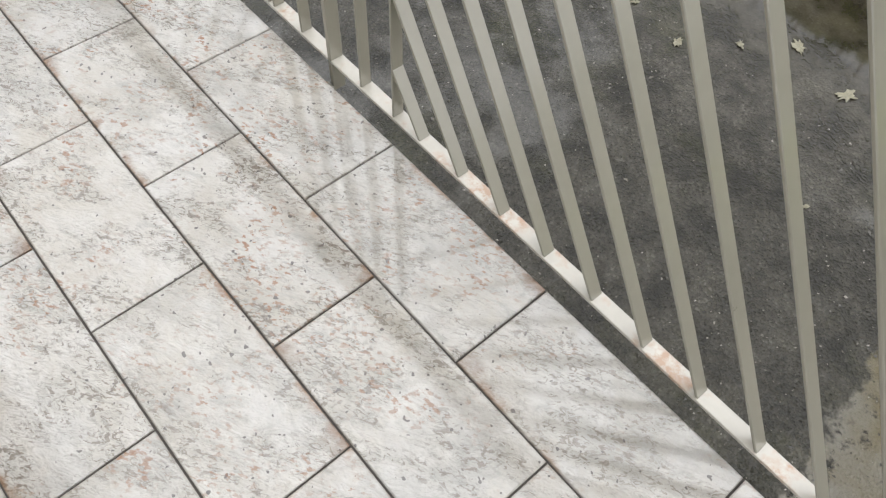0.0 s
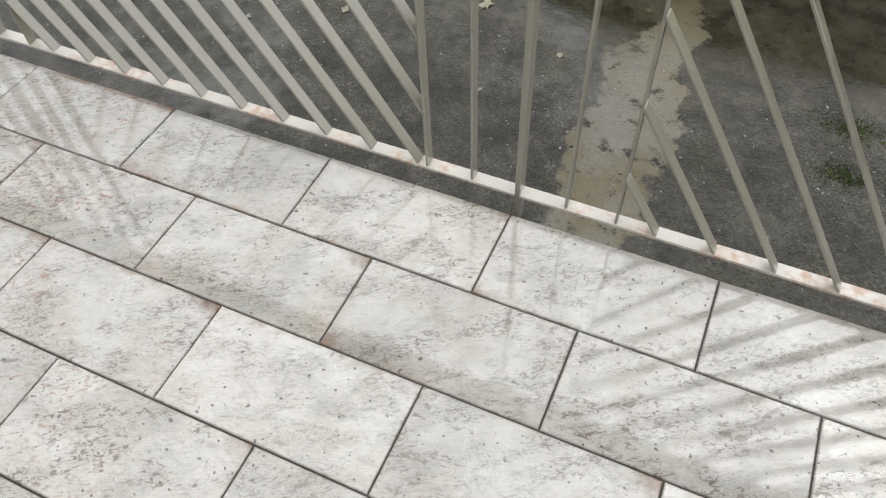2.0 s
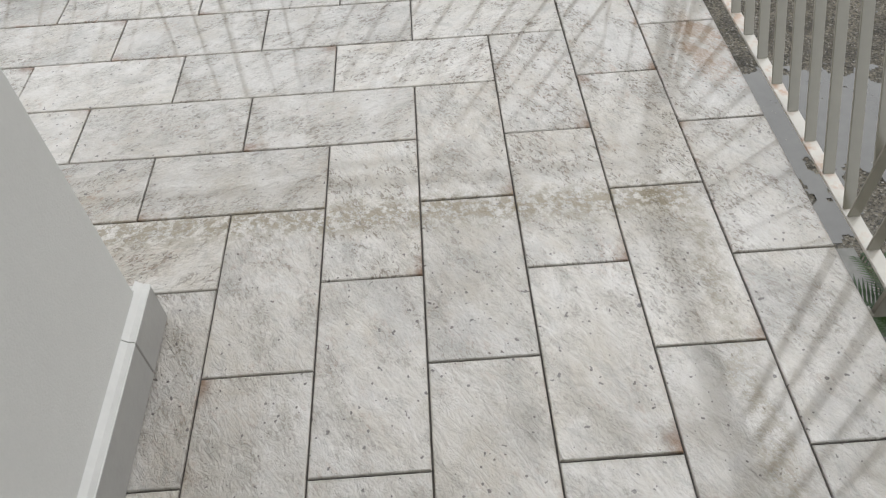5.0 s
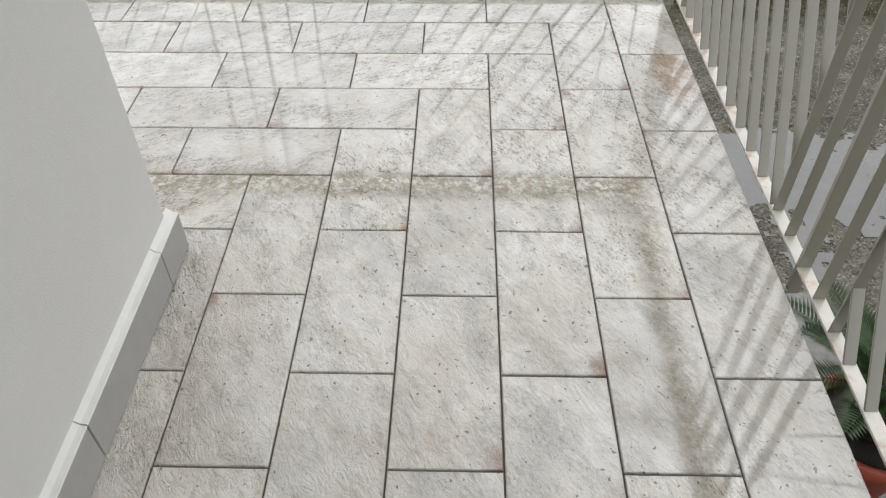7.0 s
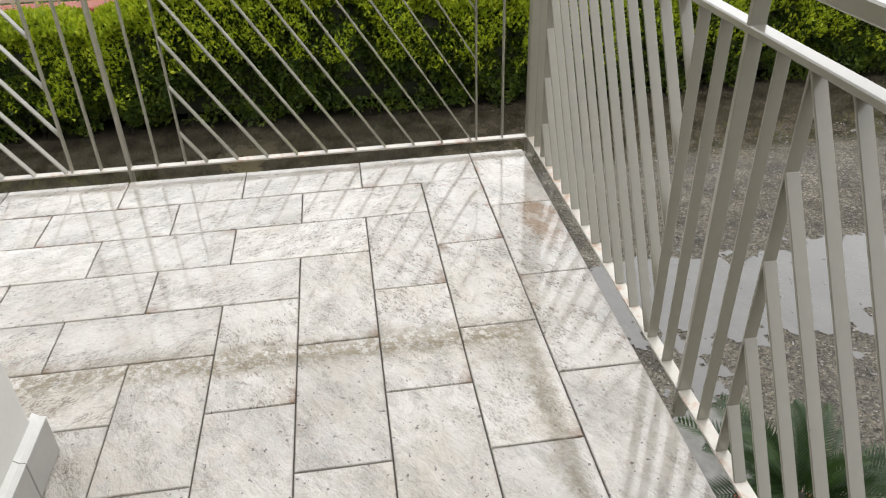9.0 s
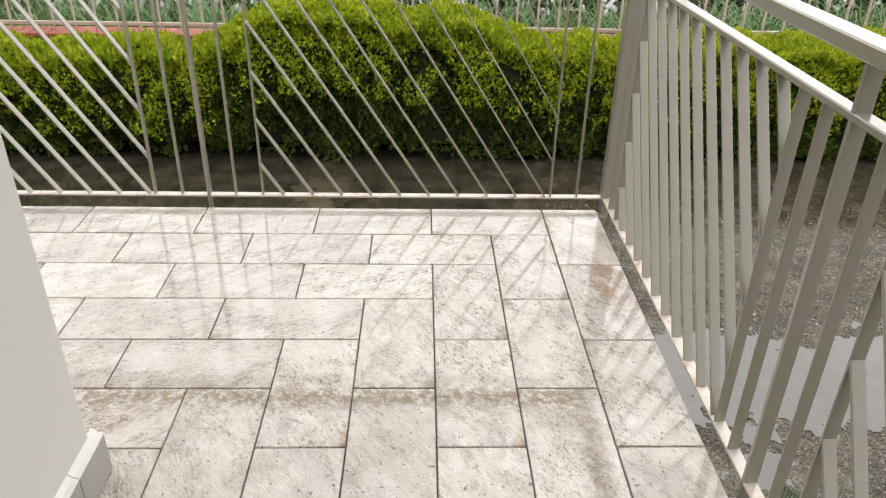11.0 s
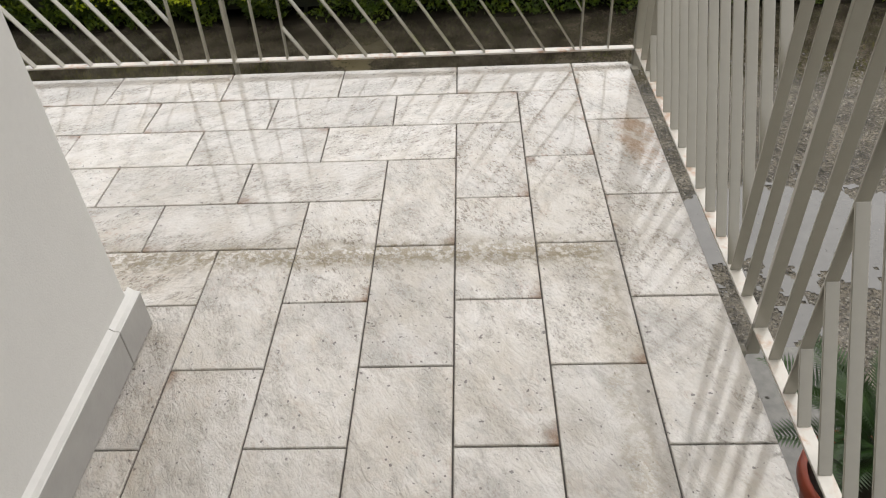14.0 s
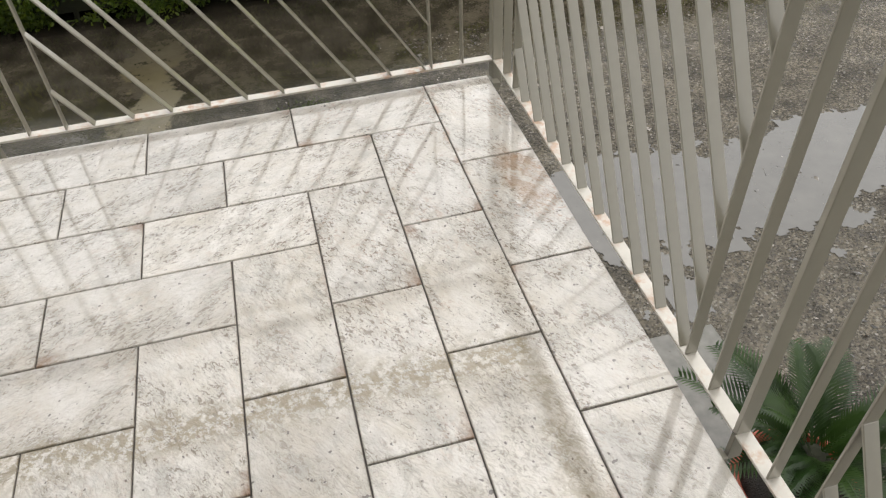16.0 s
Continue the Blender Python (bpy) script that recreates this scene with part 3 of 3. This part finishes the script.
def hedge():
    rng = np.random.default_rng(11)
    h = thing("hedge", "dense clipped green hedge with bright yellow-green top shoots", "hedge", m=pose(0, 0, 0))
    x0, x1 = -11.0, 9.0
    # solid dark body behind the leaves: blocks light, stands for the inner shade
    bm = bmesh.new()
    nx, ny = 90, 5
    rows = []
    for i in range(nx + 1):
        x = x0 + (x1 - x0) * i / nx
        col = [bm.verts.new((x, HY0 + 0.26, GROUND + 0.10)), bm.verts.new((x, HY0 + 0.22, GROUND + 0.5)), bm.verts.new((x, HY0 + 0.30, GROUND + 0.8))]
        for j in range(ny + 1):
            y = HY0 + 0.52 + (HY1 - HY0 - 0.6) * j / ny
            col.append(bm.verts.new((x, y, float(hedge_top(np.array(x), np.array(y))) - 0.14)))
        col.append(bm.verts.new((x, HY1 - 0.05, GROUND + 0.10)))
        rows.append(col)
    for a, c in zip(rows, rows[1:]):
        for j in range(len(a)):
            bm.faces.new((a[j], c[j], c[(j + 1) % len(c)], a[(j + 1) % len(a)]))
    tagged(part("dark_core", bm, TWIG_AND_SHADE, h), kind="stuff")
    for i in range(34):
        x = x0 + (x1 - x0) * (i + 0.5) / 34 + rng.uniform(-0.2, 0.2)
        bm = bmesh.new()
        g = bmesh.ops.create_cone(bm, cap_ends=True, segments=7, radius1=0.028, radius2=0.018, depth=0.55)
        bmesh.ops.translate(bm, verts=g["verts"], vec=(0, 0, 0.27))
        part("stem", bm, TWIG_AND_SHADE, h, m=pose(x, HY0 + 0.3, GROUND, float(rng.uniform(-12, 12)), float(rng.uniform(-15, 15))))
    n = 84000
    x = rng.uniform(-9.5, 7.5, n)
    z = GROUND + 0.05 + rng.uniform(0, 1, n) ** 0.9 * (hedge_top(x, np.full(n, HY0)) - GROUND + 0.02)
    lump = np.array([noise.noise((a * 2.6, b * 2.6, 0.0)) + 0.5 * noise.noise((a * 7, b * 7, 3.0)) for a, b in zip(x, z)])
    u = (z - GROUND) / (hedge_top(x, np.full(n, HY0)) - GROUND)
    y = HY0 + 0.08 - 0.24 * lump + 0.36 * u ** 4 + rng.uniform(-0.03, 0.08, n)
    keep = lump > -0.50 + 0.25 * (z < GROUND + 0.3)
    pts = np.stack([x, y, z], 1)[keep]
    nor = np.tile([0.0, -0.75, 0.45], (len(pts), 1))
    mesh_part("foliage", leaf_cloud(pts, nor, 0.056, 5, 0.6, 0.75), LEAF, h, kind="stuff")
    # young shoots along the top, in the brightened sky-lit colour
    n = 52000
    x = rng.uniform(-9.5, 7.5, n)
    y = HY0 + 0.20 + rng.uniform(0, 1, n) ** 1.1 * (HY1 - HY0 - 0.16)
    lump = np.array([noise.noise((a * 3.0, b * 3.0, 7.0)) + 0.6 * noise.noise((a * 9, b * 9, 3.0)) for a, b in zip(x, y)])
    z = hedge_top(x, y) - 0.03 + 0.10 * lump + rng.uniform(-0.06, 0.04, n)
    pts = np.stack([x, y, z], 1)
    nor = np.tile([0.0, -0.25, 1.0], (n, 1))
    mesh_part("lit_young_growth", leaf_cloud(pts, nor, 0.056, 6, 0.5, 0.6), LIT_SHOOT, h, "yellow-green young shoots, brightened as if sky-lit", "stuff")
    # more brightened shoots where the upper face and its lumps catch light
    n = 48000
    x = rng.uniform(-9.5, 7.5, n)
    z = hedge_top(x, np.full(n, HY0)) - rng.uniform(0, 1, n) ** 1.5 * 0.7
    u = (z - GROUND) / (hedge_top(x, np.full(n, HY0)) - GROUND)
    lump = np.array([noise.noise((a * 2.6, b * 2.6, 0.0)) + 0.5 * noise.noise((a * 7, b * 7, 3.0)) for a, b in zip(x, z)])
    pts = np.stack([x, HY0 + 0.05 - 0.24 * lump + 0.36 * u ** 4 + rng.uniform(-0.06, 0.02, n), z], 1)
    pts = pts[(lump + rng.normal(0, 0.22, n) > -0.25 + 0.85 * (1 - u)) | (u > 0.84)]
    n = len(pts)
    mesh_part("lit_young_growth", leaf_cloud(pts, np.tile([0.0, -0.6, 0.8], (n, 1)), 0.050, 8, 0.55, 0.6), LIT_SHOOT, h, "yellow-green young shoots, brightened as if sky-lit", "stuff")


hedge()

# ---- garden wall, fence and planting behind the hedge ----
WY = 5.95
WTOP = -0.62
tagged(part("garden_wall", box((-14, WY, GROUND), (12, WY + 0.25, WTOP - 0.06), 0.005), GARDEN_WALL), "low grey rendered garden wall", "wall", kind="structure")
coping = thing("coping", "wet red clay coping tiles on the garden wall", "coping", kind="structure")
for i in range(64):
    x = -14 + i * 0.41
    part("coping_tile", box((x, WY - 0.05, WTOP - 0.06), (x + 0.404, WY + 0.30, WTOP + random.uniform(-0.003, 0.003)), 0.012), COPING, coping)

fence = thing("garden_fence", "beige painted metal fence with slim upright bars on the garden wall", "fence", m=pose(0, WY + 0.12, WTOP))
part("bottom_rail", box((-14, -0.02, 0.06), (12, 0.02, 0.10), 0.003), FENCE, fence)
part("top_rail", box((-14, -0.02, 1.05), (12, 0.02, 1.09), 0.003), FENCE, fence)
bar_mesh = None
for i in range(104):
    x = -13.9 + i * 0.25
    if bar_mesh is None:
        ob = part("bar", box((-0.013, -0.010, 0.0), (0.013, 0.010, 1.15), 0.003), FENCE, fence)
        bar_mesh = ob.data
    else:
        ob = new("bar", bar_mesh)
        ob.parent = fence
    ob.matrix_basis = pose(x, 0, 0)


def strap_leaves():
    """Long arching strap leaves in tufts behind the fence."""
    rng = np.random.default_rng(21)
    verts, faces = [], []
    for t in range(900):
        cx, cy = rng.uniform(-13, 11), WY + 0.5 + rng.uniform(0, 2.2)
        for b in range(9):
            a = rng.uniform(0, 2 * math.pi)
            dx, dy = math.cos(a), math.sin(a)
            length, wide = rng.uniform(0.7, 1.35), rng.uniform(0.010, 0.02)
            k = len(verts)
            for s in range(5):
                q = s / 4
                out, up = 0.55 * length * q ** 1.7, length * (q - 0.35 * q ** 3)
                w = wide * (1 - 0.8 * q)
                verts.append((cx + dx * out - dy * w, cy + dy * out + dx * w, GROUND + 0.3 + up))
                verts.append((cx + dx * out + dy * w, cy + dy * out - dx * w, GROUND + 0.3 + up))
            faces += [(k + 2 * s, k + 2 * s + 1, k + 2 * s + 3, k + 2 * s + 2) for s in range(4)]
    me = bpy.data.meshes.new("strap_leaves")
    me.from_pydata(verts, [], faces)
    return me


bed = mesh_part("strap_leaf_plants", strap_leaves(), STRAP, None)
tagged(bed, "light green strap-leaved plants behind the garden fence", "plants", kind="stuff")
tagged(part("garden_bed", box((-14, WY + 0.252, GROUND), (12, WY + 3.2, GROUND + 0.35), 0.03), SOIL), "dark wet planting bed behind the wall", "soil", kind="structure")


def far_trees():
    rng = np.random.default_rng(31)
    n = 26000
    x = rng.uniform(-26, 24, n)
    y = 13 + rng.uniform(0, 5, n)
    top = 2.2 + 1.3 * np.sin(x * 0.55) + 0.9 * np.sin(x * 1.37 + 2) + 0.5 * np.sin(x * 2.9)
    z = GROUND + rng.uniform(0, 1, n) * (top + 1.7)
    pts = np.stack([x, y, z], 1)
    return leaf_cloud(pts, np.tile([0.0, -0.5, 0.6], (n, 1)), 0.34, 9, 0.55, 0.8)


woods = mesh_part("far_shrubbery", far_trees(), FAR_LEAF, None)
tagged(woods, "distant green shrubs and trees beyond the garden", "shrubs", kind="stuff")


# ---- cycads in pots beside the balcony ----
def lathe(profile, segments=36):
    bm = bmesh.new()
    rings = [[bm.verts.new((r * math.cos(2 * math.pi * i / segments), r * math.sin(2 * math.pi * i / segments), z)) for i in range(segments)] for r, z in profile]
    for a, c in zip(rings, rings[1:]):
        for i in range(segments):
            f = bm.faces.new((a[i], a[(i + 1) % segments], c[(i + 1) % segments], c[i]))
            f.smooth = True
    bm.faces.new(rings[0][::-1])
    bm.faces.new(rings[-1])
    return bm


def frond(rnd, length):
    """One cycad frond: an arching midrib with two rows of stiff narrow leaflets."""
    verts, faces = [], []
    lift, n = rnd.uniform(0.50, 1.30), 32

    def rib(q):
        out = length * math.cos(lift) * q + 0.12 * length * q * q
        up = length * math.sin(lift) * q - 0.42 * length * q * q
        return Vector((out, 0, up))

    cuts = [q for i in range(n) for q in (i / n, (i + 0.5) / n)] + [1.0]
    for q in cuts:
        c, w = rib(q), 0.005 * (1 - 0.8 * q)
        verts += [(c.x, -w, c.z), (c.x, w, c.z)]
    for i in range(2 * n):
        k = 2 * i
        faces.append((k, k + 1, k + 3, k + 2))
        q = (cuts[i] + cuts[i + 1]) / 2
        if q < 0.14 or i % 2:
            continue
        c, d = rib(q), (rib(q + 0.01) - rib(q)).normalized()
        size = length * 0.185 * (0.35 + 0.65 * math.sin(math.pi * min(1.0, q * 0.9 + 0.08))) * rnd.uniform(0.9, 1.1)
        for s in (0, 1):
            sign = 2 * s - 1
            tip = c + Vector((d.x * 0.55, sign * 0.80, d.z * 0.55 + 0.22)) * size
            m = c.lerp(tip, 0.45) + Vector((0, 0, 0.006))
            j = len(verts)
            verts += [tuple(m - d * 0.0072), tuple(m + d * 0.0072), tuple(tip)]
            faces += [(k + s, k + 2 + s, j + 1, j), (j, j + 1, j + 2)]
    me = bpy.data.meshes.new("frond")
    me.from_pydata(verts, [], faces)
    return me


def cycad(x, y, size, seed):
    rnd = random.Random(seed)
    rim = GROUND + 0.42
    pot = thing("plant_pot", "glossy red round plant pot filled with dark soil", "pot", "potted cycads", m=pose(x, y, GROUND + 0.012 * (x < 1.25)))
    part("pot_body", lathe([(0.16, 0.0), (0.18, 0.03), (0.230, 0.345), (0.250, 0.35), (0.256, 0.36), (0.256, 0.415), (0.248, 0.422), (0.226, 0.415), (0.222, 0.36)]), POT, pot)
    part("soil", lathe([(0.220, 0.34), (0.2215, 0.37), (0.15, 0.385), (0.05, 0.39)]), SOIL, pot)
    palm = thing("cycad", "dark green cycad with stiff feathered fronds in a pot", "palm", "potted cycads", m=pose(x, y, rim - 0.04))
    part("trunk", lathe([(0.075, 0.0), (0.10, 0.06), (0.095, 0.16), (0.06, 0.24), (0.02, 0.27)], 14), TWIG_AND_SHADE, palm)
    for i in range(28):
        me = frond(rnd, size * rnd.uniform(0.75, 1.1))
        me.materials.append(PALM_LEAF)
        ob = new("frond", me)
        ob.parent = palm
        ob.matrix_basis = pose(0, 0, 0.20, rnd.uniform(-8, 8), rnd.uniform(-12, 12), i * 137.5 + rnd.uniform(-10, 10))


cycad(0.888, -1.273, 0.60, 1)
cycad(1.46, -1.72, 0.70, 2)

# ---- litter on the yard ----
for i, (x, y, s) in enumerate(((-3.95, 2.68, 0.09), (-3.70, 2.96, 0.08), (-3.46, 3.22, 0.14), (-3.05, 3.10, 0.15), (-4.55, 2.35, 0.07), (-4.35, 2.75, 0.06), (-2.75, 2.25, 0.05), (-2.4, 2.75, 0.06))):
    rnd = random.Random(40 + i)
    bm = bmesh.new()
    ring = []
    for k in range(23):
        a = 2 * math.pi * k / 23
        q = s * 0.5 * rnd.choice((0.5, 0.7, 0.9, 1.0)) * rnd.uniform(0.75, 1.0)
        ring.append(bm.verts.new((q * 1.3 * math.cos(a), q * 0.75 * math.sin(a), 0.008 + rnd.uniform(-0.003, 0.005))))
    mid = bm.verts.new((0, 0, 0.012))
    for k in range(23):
        bm.faces.new((ring[k], ring[(k + 1) % 23], mid))
    got = bmesh.ops.extrude_face_region(bm, geom=list(bm.faces))
    bmesh.ops.translate(bm, verts=[v for v in got["geom"] if isinstance(v, bmesh.types.BMVert)], vec=(0, 0, -0.003))
    bmesh.ops.recalc_face_normals(bm, faces=bm.faces)
    ob = part("fallen_leaf", bm, PETAL, m=pose(x, y, GROUND, 0, 0, rnd.uniform(0, 360)))
    tagged(ob, "pale torn fallen leaf lying on the wet asphalt", "leaf", "fallen leaves")
for i, (x, y, s) in enumerate(((-0.62, 2.75, 0.10), (-0.60, 2.35, 0.08), (0.05, 2.3, 0.09), (0.1, 1.95, 0.07))):
    rng = np.random.default_rng(60 + i)
    n = 260
    pts = np.stack([x + rng.normal(0, s, n), y + rng.normal(0, s * 0.6, n), np.full(n, GROUND)], 1)
    ob = mesh_part("moss_tuft", leaf_cloud(pts, np.tile([0.0, 0.0, 1.0], (n, 1)), 0.022, i, 0.5, 0.7), MOSS, None, kind="stuff")
    tagged(ob, "small tuft of green moss in the asphalt", "moss", "moss tufts")

# ---- floor tiles ----
tile_meshes = {}


def tile(x0, x1, y0, y1, along):
    """One tile with worn edges; its own x runs along its length."""
    lx, ly = (x1 - x0, y1 - y0) if along == "x" else (y1 - y0, x1 - x0)
    key = (round(lx, 3), round(ly, 3))
    if key not in tile_meshes:
        bm = bmesh.new()
        hx, hy, e = lx / 2 - 0.0022, ly / 2 - 0.0022, 0.0025
        rings = [[bm.verts.new((sx * (hx - q), sy * (hy - q), z)) for sx, sy in ((-1, -1), (1, -1), (1, 1), (-1, 1))] for q, z in ((0, -0.012), (0, -e), (e, 0))]
        for a, b in zip(rings, rings[1:]):
            for i in range(4):
                bm.faces.new((a[i], a[(i + 1) % 4], b[(i + 1) % 4], b[i]))
        bm.faces.new(rings[-1])
        me = bpy.data.meshes.new("tile")
        bm.to_mesh(me)
        bm.free()
        me.materials.append(TILE)
        tile_meshes[key] = me
    ob = new("tile", tile_meshes[key])
    ob.parent = floor
    turn = (0 if along == "x" else 90) + random.choice((0, 180))
    ob.matrix_basis = pose((x0 + x1) / 2, (y0 + y1) / 2, random.uniform(-0.0006, 0.0006), random.uniform(-0.12, 0.12), random.uniform(-0.12, 0.12), turn)


for k in range(1, 8):
    # courses along the far railing, ending on the mitre
    y1, y0 = -(k - 1) * P, max(-k * P, WALL_Y)
    x = -k * P
    while x > LEFT + 0.01:
        tile(max(x - 2 * P, LEFT), x, y0, y1, "x")
        x -= 2 * P
    # courses along the side railing
    x1, x0 = -(k - 1) * P, max(-k * P, WALL_X)
    y = -(k - 1) * P
    while y > BACK + 0.01:
        tile(-k * P if y > WALL_Y else x0, x1, max(y - 2 * P, BACK), y, "y")
        y -= 2 * P
